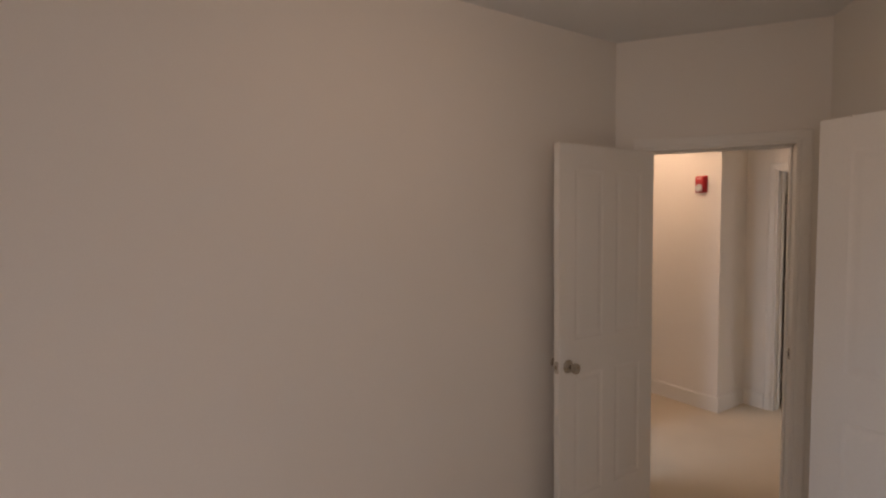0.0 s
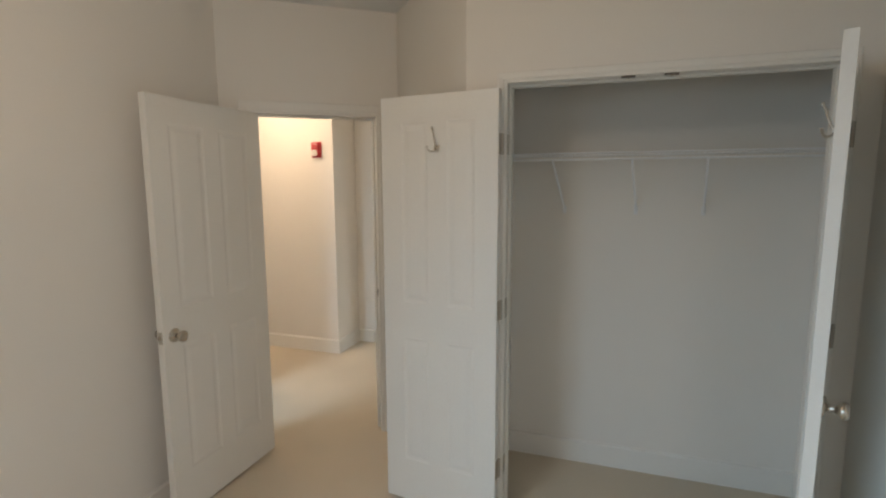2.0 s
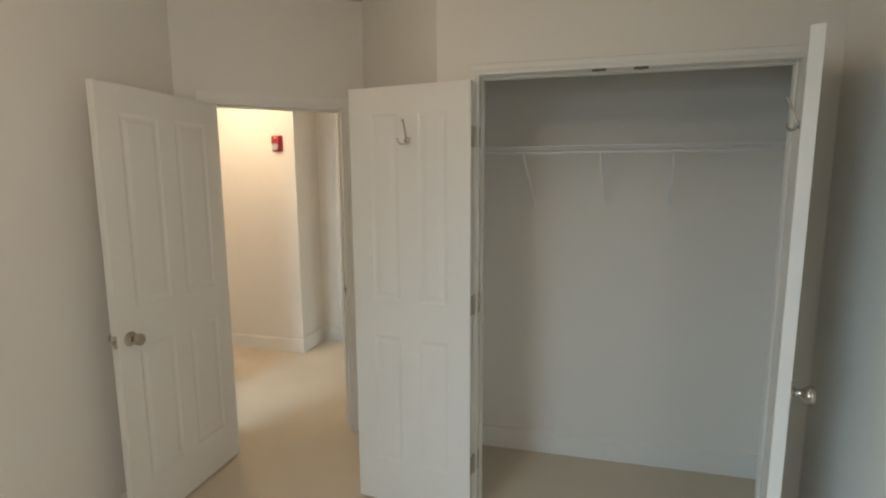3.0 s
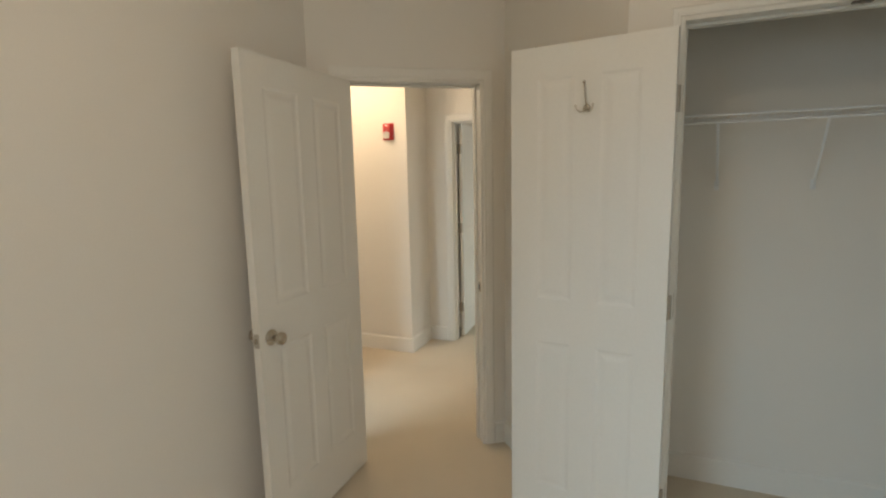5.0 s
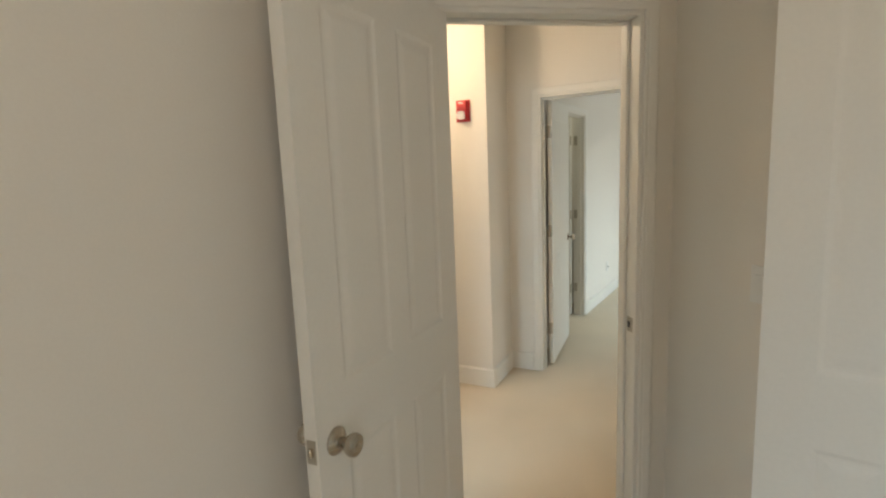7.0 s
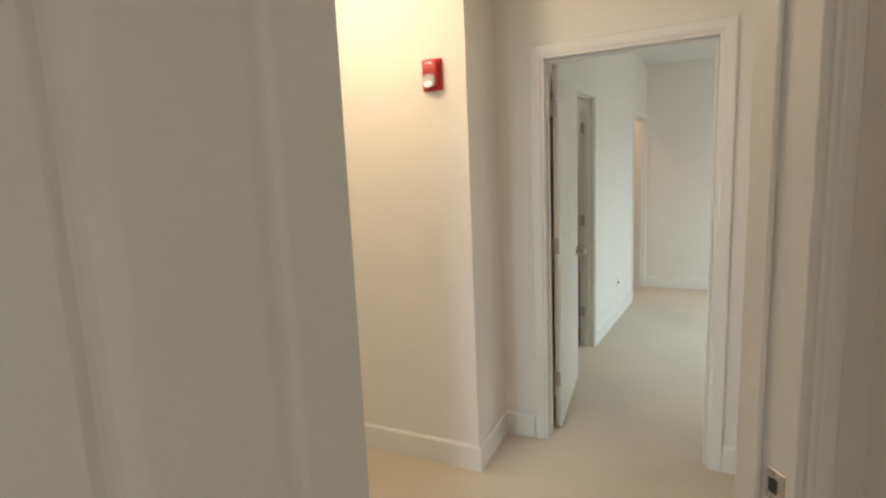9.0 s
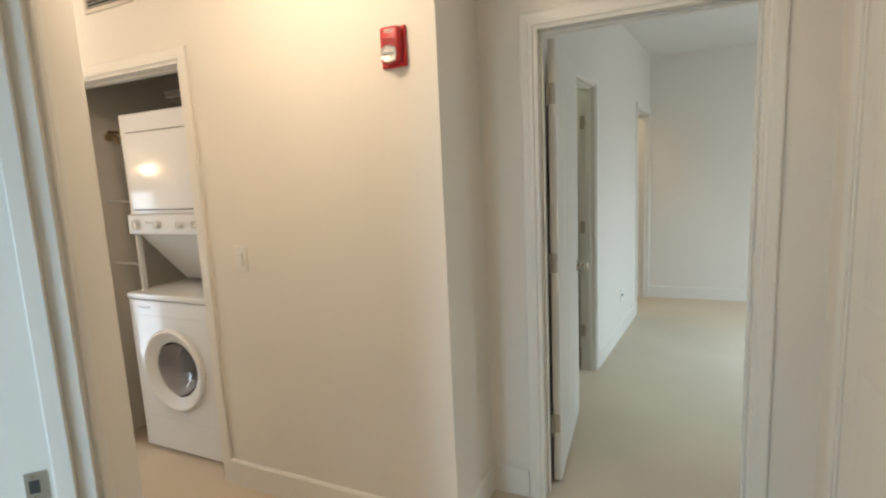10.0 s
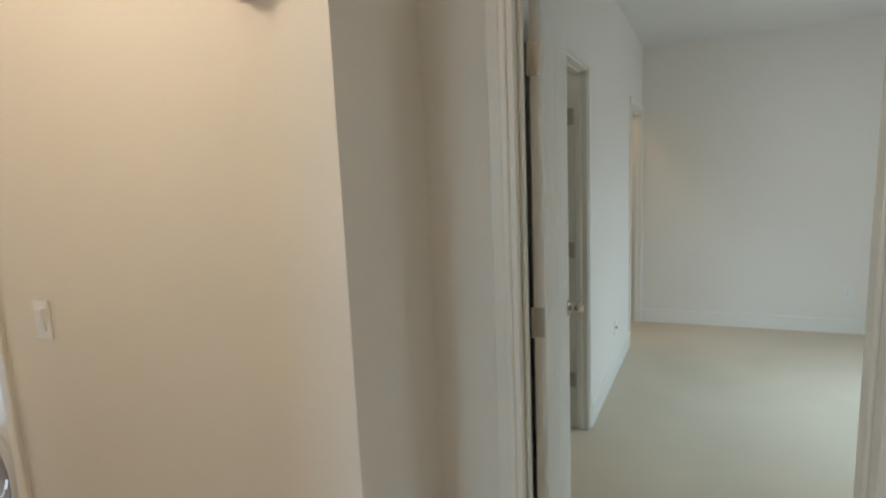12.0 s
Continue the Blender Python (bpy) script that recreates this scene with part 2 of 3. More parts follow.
def door_leaf(width, height=2.025, thick=0.035, name="leaf"):
    """A moulded door leaf with four panels: two tall ones above, two short ones below. Its hinge edge is at x = 0."""
    st, mid = 0.108, 0.098
    pw = (width - 2 * st - mid) / 2
    xs = [0, st, st + pw, st + pw + mid, width - st, width]
    zs = [0, 0.225, 0.868, 1.045, height - 0.118, height]
    bm = bmesh.new()

    def quad(co):
        bm.faces.new([bm.verts.new(c) for c in co])
    for y, sg in ((0.0, 1), (thick, -1)):
        for i in range(5):
            for k in range(5):
                x0, x1, z0, z1 = xs[i], xs[i + 1], zs[k], zs[k + 1]
                if i not in (1, 3) or k not in (1, 3):
                    quad(((x0, y, z0), (x1, y, z0), (x1, y, z1), (x0, y, z1)))
                    continue
                loops = []
                for ins, dep in ((0, 0), (0.004, 0.0015), (0.011, 0.0048), (0.017, 0.0056), (0.024, 0.0052), (0.040, 0.0016), (0.046, 0.0010)):
                    yy = y + sg * dep * 0.65
                    loops.append([(x0 + ins, yy, z0 + ins), (x1 - ins, yy, z0 + ins), (x1 - ins, yy, z1 - ins), (x0 + ins, yy, z1 - ins)])
                for a, b in zip(loops, loops[1:]):
                    for q in range(4):
                        quad((a[q], a[(q + 1) % 4], b[(q + 1) % 4], b[q]))
                quad(loops[-1])
    quad(((0, 0, 0), (0, thick, 0), (0, thick, height), (0, 0, height)))
    quad(((width, 0, 0), (width, thick, 0), (width, thick, height), (width, 0, height)))
    quad(((0, 0, 0), (width, 0, 0), (width, thick, 0), (0, thick, 0)))
    quad(((0, 0, height), (width, 0, height), (width, thick, height), (0, thick, height)))
    return bm


def door(name, m, width, label, hand=1, knobs=(1, 1), latch=True, hinge_z=(0.30, 1.07, 1.81), lift=0.012, knob_z=0.935, hinge_side=0):
    """A door leaf with its knobs, latch plate and hinges. x runs from the hinge to the free edge, z up."""
    root = tagged(new(name), label, "door", kind="structure")
    root.matrix_world = m @ pose(0, 0, lift)
    t = 0.035
    part("leaf", door_leaf(width), DOOR, root)
    kx, kz = width - 0.062, knob_z - lift
    for side, on in enumerate(knobs):
        if not on:
            continue
        mm = pose(kx, 0, kz, 90) if side == 0 else pose(kx, t, kz, -90)
        bm = bmesh.new()
        lathe(bm, ((0.0, 0.0), (0.033, 0.0), (0.033, 0.004), (0.030, 0.007), (0.016, 0.010), (0.0125, 0.014)), mm)
        k = part("rosette", bm, NICKEL, root, "satin nickel rosette", True)
        bm = bmesh.new()
        lathe(bm, ((0.0115, 0.012), (0.0115, 0.026), (0.014, 0.031), (0.022, 0.037), (0.0265, 0.045), (0.0270, 0.052), (0.0245, 0.059), (0.017, 0.0635), (0.012, 0.0640), (0.010, 0.0625), (0.0, 0.0625)), mm)
        part("knob", bm, NICKEL, root, "round satin nickel knob", True)
    if latch:
        bm = bmesh.new()
        box(bm, width - 0.001, width + 0.0018, t / 2 - 0.0125, t / 2 + 0.0125, kz - 0.0285, kz + 0.0285, 0.0008, seg=1)
        pl = part("latch_plate", bm, STEEL, root, "steel latch plate")
        bm = bmesh.new()
        box(bm, width, width + 0.011, t / 2 - 0.006, t / 2 + 0.006, kz - 0.010, kz + 0.010, 0.002, seg=1)
        part("latch_bolt", bm, NICKEL, root)
    for z in hinge_z:
        bm = bmesh.new()
        y = -0.006 if hinge_side == 0 else t + 0.006
        rod(bm, ((-0.004, y, z - lift - 0.045), (-0.004, y, z - lift + 0.045)), 0.0065, 10)
        yi = 0.0 if hinge_side == 0 else t - 0.030
        box(bm, -0.0024, 0.0, yi, yi + 0.030, z - lift - 0.0445, z - lift + 0.0445)
        part("hinge", bm, STEEL, root, "satin steel butt hinge", True)
    return root


def jamb_plates(frame_ob, x, sign, y0, zs=(0.30, 1.07, 1.81)):
    """The fixed halves of three hinges, let into a jamb's face at x; sign is the way that the face looks."""
    for z in zs:
        bm = bmesh.new()
        box(bm, min(x, x + sign * 0.0022), max(x, x + sign * 0.0022), y0, y0 + 0.034, z - 0.0445, z + 0.0445)
        for k, dz in enumerate((-0.030, 0.0, 0.030)):
            lathe(bm, ((0.0, 0.0028), (0.0035, 0.0024), (0.0038, 0.0)), pose(x, y0 + (0.012 if k % 2 else 0.022), z + dz, 0, 90 * sign, 0), 10)
        part("hinge_plate", bm, STEEL, frame_ob, "satin steel hinge plate")


def strike_plate(frame_ob, x, sign, y, z=0.937):
    """A steel strike plate with rounded corners and a dark bolt hole, on a jamb's face."""
    bm = bmesh.new()
    box(bm, min(x, x + sign * 0.002), max(x, x + sign * 0.002), y - 0.021, y + 0.016, z - 0.0285, z + 0.0285, 0.0009, seg=1)
    plate = part("strike_plate", bm, STEEL, frame_ob, "satin steel strike plate")
    bm = bmesh.new()
    box(bm, min(x, x + sign * 0.0035), max(x, x + sign * 0.0035), y - 0.007, y + 0.009, z - 0.0125, z + 0.0125)
    part("bolt_hole", bm, DARK, plate)
    for dz in (-0.021, 0.021):
        bm = bmesh.new()
        lathe(bm, ((0.0, 0.0032), (0.0032, 0.0026), (0.0034, 0.0015)), pose(x, y + 0.001, z + dz, 0, 90 * sign, 0), 10)
        part("screw", bm, NICKEL, plate)


# ---- floor and ceiling ----
bm = bmesh.new()
box(bm, -6.0, 5.0, -3.2, 10.2, -0.12, 0.0)
tagged(put("floor", bm, CARPET), "beige short-pile wall-to-wall carpet", "floor", kind="structure")
bm = bmesh.new()
box(bm, -6.0, 5.0, -3.2, 10.2, CEILING, CEILING + 0.12)
tagged(put("ceiling", bm, CEIL), "flat off-white painted ceiling", "ceiling", kind="structure")

# ---- bedroom walls ----
L, R = (-0.625, 2.69), (0.195, 3.30)
C0, C1 = (0.845, 2.577), (2.37, 2.577)
BACK = -2.2
wall_left = wall("wall_left", (-0.63, BACK), L, 0.12, [(0.80, 1.80, 0.75, 2.15)], after=0.02)
wall_door = wall("wall_doorway", L, R, 0.12, [(0.149, 0.90, 0.0, 2.06)], before=0.12)
wall_switch = wall("wall_switch", R, C0, 0.10, after=0.0)
wall_closet = wall("wall_closet", C0, C1, 0.11, [(0.167, 1.423, 0.0, 2.088)], after=0.10)
wall_right = wall("wall_right", C1, (2.37, BACK), 0.12, [(3.277, 4.477, 0.75, 2.15)])
wall_back = wall("wall_back", (2.37, BACK), (-0.63, BACK), 0.12, before=0.12, after=0.12)
wall("wall_closet_left", (0.93, 2.687), (0.93, 3.265), 0.06)
wall("wall_closet_back", (0.87, 3.265), (2.52, 3.265), 0.08)
wall("wall_closet_right", (2.46, 3.265), (2.46, 2.687), 0.06)

# ---- hall walls ----
ALARM_Y, FAR_Y, RIGHT_X, CORNER_X = 4.49, 4.91, 0.262, -0.985
D0, D1 = (-0.680, 2.793), (-1.460, 3.573)
wall_alarm = wall("wall_alarm", (-4.2, ALARM_Y), (CORNER_X, ALARM_Y), 0.12, [(1.008, 1.935, 0.0, 2.06)])
wall_return = wall("wall_return", (CORNER_X, ALARM_Y + 0.12), (CORNER_X, FAR_Y), 0.12, after=0.12)
wall_far_door = wall("wall_far_door", (CORNER_X, FAR_Y), (RIGHT_X, FAR_Y), 0.12, [(0.232, 1.048, 0.0, 2.06)], after=0.12)
wall_hall_right = wall("wall_hall_right", (RIGHT_X, FAR_Y), (RIGHT_X, 3.30), 0.12, [(0.215, 1.01, 0.0, 2.06)], after=0.05)
wall_hall_diagonal = wall("wall_hall_diagonal", D0, D1, 0.16, [(0.045, 0.806, 0.0, 2.06)])
wall("wall_hall_near", D1, (-4.2, D1[1]), 0.12)
wall_hall_end = wall("wall_hall_end", (-4.2, D1[1]), (-4.2, ALARM_Y), 0.12, [(0.03, 0.30, 0.08, 1.54)], before=0.12, after=0.12)
wall("wall_side_room_left", (-2.6, 1.2), (-2.6, 3.30), 0.08)
wall_side = wall("wall_side_room_near", (-0.75, 1.2), (-2.6, 1.2), 0.12, [(0.4, 1.5, 0.8, 2.15)])
wall("wall_laundry_left", (-3.26, 4.61), (-3.26, 5.45), 0.08)
wall("wall_laundry_back", (-3.34, 5.45), (-2.10, 5.45), 0.08)
wall("wall_laundry_right", (-2.18, 5.45), (-2.18, 4.61), 0.08)

# ---- far room walls ----
F0, F1 = (-0.885, 5.03), (-0.49, 8.96)
wall_far_left = wall("wall_far_left", F0, F1, 0.11, [(0.68, 1.512, 0.0, 2.06), (3.16, 3.93, 0.0, 2.06)], after=0.1)
wall_far = wall("wall_far", F1, (2.1, 8.96), 0.12, before=0.15, after=0.12)
wall_far_right = wall("wall_far_right", (2.1, 8.96), (2.1, 5.03), 0.12, [(1.1, 2.8, 0.3, 2.25)])
wall_far_near = wall("wall_far_near", (2.1, 5.03), (RIGHT_X + 0.12, 5.03), 0.12, before=0.12)
wall("wall_bath_left", (-2.3, 5.6), (-2.3, 7.0), 0.08)
wall("wall_bath_near", (-0.98, 5.6), (-2.3, 5.6), 0.08)
wall("wall_bath_far", (-2.3, 7.0), (-0.84, 7.0), 0.08)
wall("wall_alcove_left", (-1.75, 7.9), (-1.75, 9.1), 0.08)
wall("wall_alcove_near", (-0.72, 7.9), (-1.75, 7.9), 0.08)
wall("wall_alcove_far", (-1.75, 9.1), (-0.56, 9.1), 0.08)

# ---- baseboards ----
M = {w: w.matrix_world.copy() for w in (wall_left, wall_door, wall_switch, wall_closet, wall_right, wall_back, wall_alarm, wall_return,
                                        wall_far_door, wall_hall_right, wall_hall_diagonal, wall_far_left, wall_far, wall_far_right, wall_hall_end, wall_side)}
DOORWAY = math.hypot(R[0] - L[0], R[1] - L[1])
baseboard(M[wall_left], 0.0, 4.88)
baseboard(M[wall_door], 0.955, DOORWAY)
baseboard(M[wall_switch], 0.0, 0.97)
baseboard(M[wall_closet], 1.478, 1.525)
baseboard(M[wall_right], 0.0, 4.76)
baseboard(M[wall_back], 0.0, 3.0)
baseboard(pose(0.93, 3.265, 0), 0.0, 1.53)
baseboard(M[wall_alarm], 1.985, 3.215)
baseboard(M[wall_alarm], 0.0, 0.97)
baseboard(pose(CORNER_X, ALARM_Y, 0, 0, 0, 90), -0.014, FAR_Y - ALARM_Y)
baseboard(M[wall_far_door], 0.0, 0.178)
baseboard(M[wall_far_door], 1.10, 1.247)
baseboard(M[wall_hall_right], 0.0, 0.162)
baseboard(M[wall_hall_diagonal], 0.856, 1.103)
baseboard(M[wall_far_left], 1.562, 3.11)
baseboard(M[wall_far_left], 0.0, 0.63)
baseboard(M[wall_far], 0.0, 2.59)
baseboard(M[wall_far_right], 0.0, 3.93)

# ---- door frames ----
frame_bedroom = door_frame(M[wall_door], 0.149, 0.90, 2.06, 0.12, "white moulded door frame of the bedroom", stop=0.062)
strike_plate(frame_bedroom, 0.90 - 0.018, -1, 0.036)
frame_closet = door_frame(M[wall_closet], 0.167, 1.423, 2.088, 0.11, "white moulded frame round the wide closet opening", stop=0.05, sides=(0,), wide=0.55)
jamb_plates(frame_closet, 0.185, 1, 0.002)
frame_laundry = door_frame(M[wall_alarm], 1.008, 1.935, 2.06, 0.12, "white moulded frame of the laundry closet", sides=(0,))
jamb_plates(frame_laundry, 1.026, 1, 0.002)
frame_far = door_frame(M[wall_far_door], 0.232, 1.048, 2.06, 0.12, "white moulded door frame at the end of the hall", stop=0.04)
frame_hall = door_frame(M[wall_hall_right], 0.215, 1.01, 2.06, 0.12, "white moulded frame of a closed hall closet", sides=(0,))
frame_side = door_frame(M[wall_hall_diagonal], 0.045, 0.806, 2.06, 0.16, "white moulded frame of an open doorway off the hall", stop=0.026, sides=(0,))
strike_plate(frame_side, 0.806 - 0.018, -1, 0.092)
frame_bath = door_frame(M[wall_far_left], 0.68, 1.512, 2.06, 0.11, "white moulded frame of an open doorway", stop=0.03, sides=(0,))
jamb_plates(frame_bath, 1.494, -1, 0.072)
frame_lit = door_frame(M[wall_far_left], 3.16, 3.93, 2.06, 0.11, "white moulded frame of a lit doorway", stop=0.03, sides=(0,))
jamb_plates(frame_lit, 3.178, 1, 0.072)

# ---- doors ----
door("door_bedroom", pose(-0.492, 2.806, 0, 0, 0, -89.7), 0.744, "white four-panel bedroom door standing open along the wall")
closet_left = door("door_closet", pose(1.012, 2.545, 0, 0, 0, 171.3), 0.600,
                   "white four-panel closet door folded back against the wall, with a coat hook", knobs=(1, 0), lift=0.016, latch=False)
closet_right = door("door_closet", pose(2.240, 2.560, 0, 0, 0, -109.9), 0.590,
                    "white four-panel closet door standing open beside the wall", knobs=(0, 1), lift=0.016, knob_z=0.985, hinge_side=1, latch=False)
door("door_laundry", pose(-3.178, 4.466, 0, 0, 0, 186), 0.815, "white four-panel laundry closet door folded back against the hall wall", knobs=(1, 1))
door("door_far_bedroom", pose(-0.690, 5.055, 0, 0, 0, 93.5), 0.760, "white four-panel door standing open into the far room", hinge_side=1)
door("door_hall_closet", pose(RIGHT_X + 0.004, FAR_Y - 0.237, 0, 0, 0, -90), 0.750, "white four-panel hall closet door, closed", knobs=(0, 0), latch=False, hinge_z=())
door("door_bath", M[wall_far_left] @ pose(1.45, 0.118, 0, 0, 0, 92), 0.780, "white four-panel door swung into a side room", hinge_side=1)


def coat_hook(m):
    """A satin nickel double coat hook: a slim upper prong, a round back plate and two lower arms with ball tips."""
    root = tagged(new("coat_hook"), "satin nickel coat hook screwed to a closet door", "coat hook", group="closet door hooks")
    root.matrix_world = m
    bm = bmesh.new()
    lathe(bm, ((0.0, 0.006), (0.010, 0.005), (0.014, 0.002), (0.014, 0.0)), pose(0, 0, 0, 90), 20)
    part("back_plate", bm, NICKEL, root, smooth=True)
    bm = bmesh.new()
    rod(bm, [(0, -0.004, 0.004), (0, -0.014, 0.018), (0, -0.022, 0.040), (0, -0.030, 0.066), (0, -0.040, 0.084)], 0.0038)
    lathe(bm, ((0.0, -0.006), (0.005, -0.004), (0.006, 0.0), (0.005, 0.004), (0.0, 0.006)), pose(0, -0.041, 0.086), 12)
    part("upper_prong", bm, NICKEL, root, smooth=True)
    for sx in (-1, 1):
        bm = bmesh.new()
        rod(bm, [(0, -0.004, -0.004), (sx * 0.008, -0.014, -0.014), (sx * 0.018, -0.026, -0.016), (sx * 0.027, -0.033, -0.008), (sx * 0.031, -0.036, 0.004)], 0.0036)
        lathe(bm, ((0.0, -0.005), (0.0042, -0.0035), (0.005, 0.0), (0.0042, 0.0035), (0.0, 0.005)), pose(sx * 0.031, -0.036, 0.006), 12)
        part("arm", bm, NICKEL, root, smooth=True)
    return root


for leaf in (closet_left, closet_right):
    bm = bmesh.new()
    lathe(bm, ((0.0, 0.008), (0.005, 0.005), (0.0065, 0.0), (0.0065, -0.002)), pose(0.505, 0.0175, 2.025), 14)
    part("ball_stud", bm, STEEL, leaf, "small dark metal ball stud", True)
coat_hook(closet_left.matrix_world @ pose(0.300, 0.035, 1.785, 0, 0, 180))
coat_hook(closet_right.matrix_world @ pose(0.300, 0.0, 1.785))

# ---- closet fittings ----


def wire_shelf(m, length, depth, braces, z):
    """A coated wire closet shelf: long wires front and back, close cross wires, a front lip and slanted braces."""
    root = tagged(new("wire_shelf"), "white coated wire closet shelf with slanted braces", "shelf")
    root.matrix_world = m
    for nm, y, zz, r in (("front_wire", 0.0, z, 0.0045), ("lip_wire", 0.002, z - 0.030, 0.0045), ("middle_wire", depth * 0.5, z - 0.004, 0.003), ("back_wire", depth - 0.006, z, 0.0035)):
        bm = bmesh.new()
        rod(bm, [(0, y, zz), (length, y, zz)], r)
        part(nm, bm, WIRE, root, smooth=True)
    bm = bmesh.new()
    n = int(length / 0.026)
    for i in range(n + 1):
        x = 0.006 + i * (length - 0.012) / n
        rod(bm, [(x, 0.002, z - 0.030), (x, 0.0, z - 0.004), (x, 0.006, z + 0.004), (x, depth - 0.004, z + 0.004)], 0.0017, 5)
    tagged(part("cross_wires", bm, WIRE, root, smooth=True), kind="stuff")
    for x in braces:
        bm = bmesh.new()
        rod(bm, [(x, 0.004, z - 0.028), (x + 0.001, 0.012, z - 0.040), (x + 0.040, depth - 0.012, z - 0.285), (x + 0.040, depth - 0.003, z - 0.300)], 0.0055)
        box(bm, x + 0.030, x + 0.050, depth - 0.004, depth, z - 0.315, z - 0.270, 0.001, seg=1)
        part("brace", bm, WIRE, root, smooth=True)
    return root


wire_shelf(pose(0.935, 2.955, 0), 1.52, 0.31, (0.250, 0.625, 0.953), 1.785)
for x in (1.521, 1.682):
    bm = bmesh.new()
    box(bm, -0.027, 0.027, -0.012, 0.012, -0.007, 0.0, 0.0015, seg=1)
    ob = put("ball_catch", bm, BRONZE)
    ob.matrix_world = pose(x, 2.590, 2.0700)
    tagged(ob, "small dark metal ball catch under the closet head", "door catch", group="closet door catches")
    bm = bmesh.new()
    lathe(bm, ((0.006, 0.0), (0.005, -0.004), (0.0, -0.006)), pose(0, 0, -0.0065), 12)
    part("ball", bm, NICKEL, ob, smooth=True)

# ---- wall and ceiling fittings ----


def light_switch(m):
    root = tagged(new("light_switch"), "white plastic rocker light switch on the wall", "light switch", group="light switches")
    root.matrix_world = m
    bm = bmesh.new()
    box(bm, -0.035, 0.035, -0.0055, 0.0, -0.0575, 0.0575, 0.0022)
    part("plate", bm, PLASTIC, root)
    bm = bmesh.new()
    box(bm, -0.0165, 0.0165, -0.008, -0.004, -0.033, 0.033, 0.001, seg=1)
    part("bezel", bm, PLASTIC, root)
    bm = bmesh.new()
    box(bm, -0.0145, 0.0145, -0.006, 0.006, -0.031, 0.031, 0.001, m=pose(0, -0.006, 0, 7), seg=1)
    part("rocker", bm, PLASTIC, root)
    return root


def outlet(m):
    root = tagged(new("power_outlet"), "white duplex power outlet low on the wall", "outlet", group="outlets")
    root.matrix_world = m
    bm = bmesh.new()
    box(bm, -0.035, 0.035, -0.0055, 0.0, -0.0575, 0.0575, 0.0022)
    part("plate", bm, PLASTIC, root)
    for dz in (-0.02, 0.02):
        bm = bmesh.new()
        box(bm, -0.017, 0.017, -0.0075, -0.004, dz - 0.014, dz + 0.014, 0.004, seg=2)
        soc = part("socket", bm, PLASTIC, root)
        for dx in (-0.006, 0.006):
            bm = bmesh.new()
            box(bm, dx - 0.001, dx + 0.001, -0.0082, -0.007, dz - 0.004, dz + 0.005)
            part("slot", bm, DARK, soc)
    return root


def cable_plate(m):
    root = tagged(new("cable_wall_plate"), "white cable wall plate with a small dark jack", "wall plate")
    root.matrix_world = m
    bm = bmesh.new()
    box(bm, -0.035, 0.035, -0.0055, 0.0, -0.0575, 0.0575, 0.0022)
    part("plate", bm, PLASTIC, root)
    bm = bmesh.new()
    lathe(bm, ((0.0, 0.014), (0.0045, 0.013), (0.0055, 0.006), (0.009, 0.005), (0.009, 0.0)), pose(0, -0.005, 0, 90), 14)
    part("jack", bm, DARK, root, "dark cable jack", True)
    return root


def air_vent(m):
    """A louvred supply vent: a flat frame with slanted slats over a dark duct."""
    root = tagged(new("air_vent"), "beige louvred air vent high on the hall wall", "air vent")
    root.matrix_world = m
    bm = bmesh.new()
    box(bm, -0.16, 0.16, -0.002, 0.0, -0.06, 0.06)
    part("backing", bm, DARK, root)
    for x0, x1, z0, z1 in ((-0.18, 0.18, 0.06, 0.08), (-0.18, 0.18, -0.08, -0.06), (-0.18, -0.16, -0.06, 0.06), (0.16, 0.18, -0.06, 0.06)):
        bm = bmesh.new()
        box(bm, x0, x1, -0.010, 0.0, z0, z1, 0.002, seg=1)
        part("frame_bar", bm, VENT, root)
    for k in range(7):
        bm = bmesh.new()
        box(bm, -0.16, 0.16, -0.008, 0.006, -0.0012, 0.0012, m=pose(0, -0.004, -0.051 + 0.017 * k, 35))
        part("slat", bm, VENT, root)
    return root


VENT = material("vent_enamel", (0.62, 0.56, 0.47), 0.45, vary=0.03)
air_vent(M[wall_alarm] @ pose(4.2 - 2.70, 0, 2.43))
light_switch(M[wall_alarm] @ pose(4.2 - 2.011, 0, 1.150))
light_switch(M[wall_switch] @ pose(0.39, 0, 1.165))
cable_plate(M[wall_far_left] @ pose(2.42, 0, 0.365))
outlet(M[wall_far] @ pose(1.69, 0, 0.37))


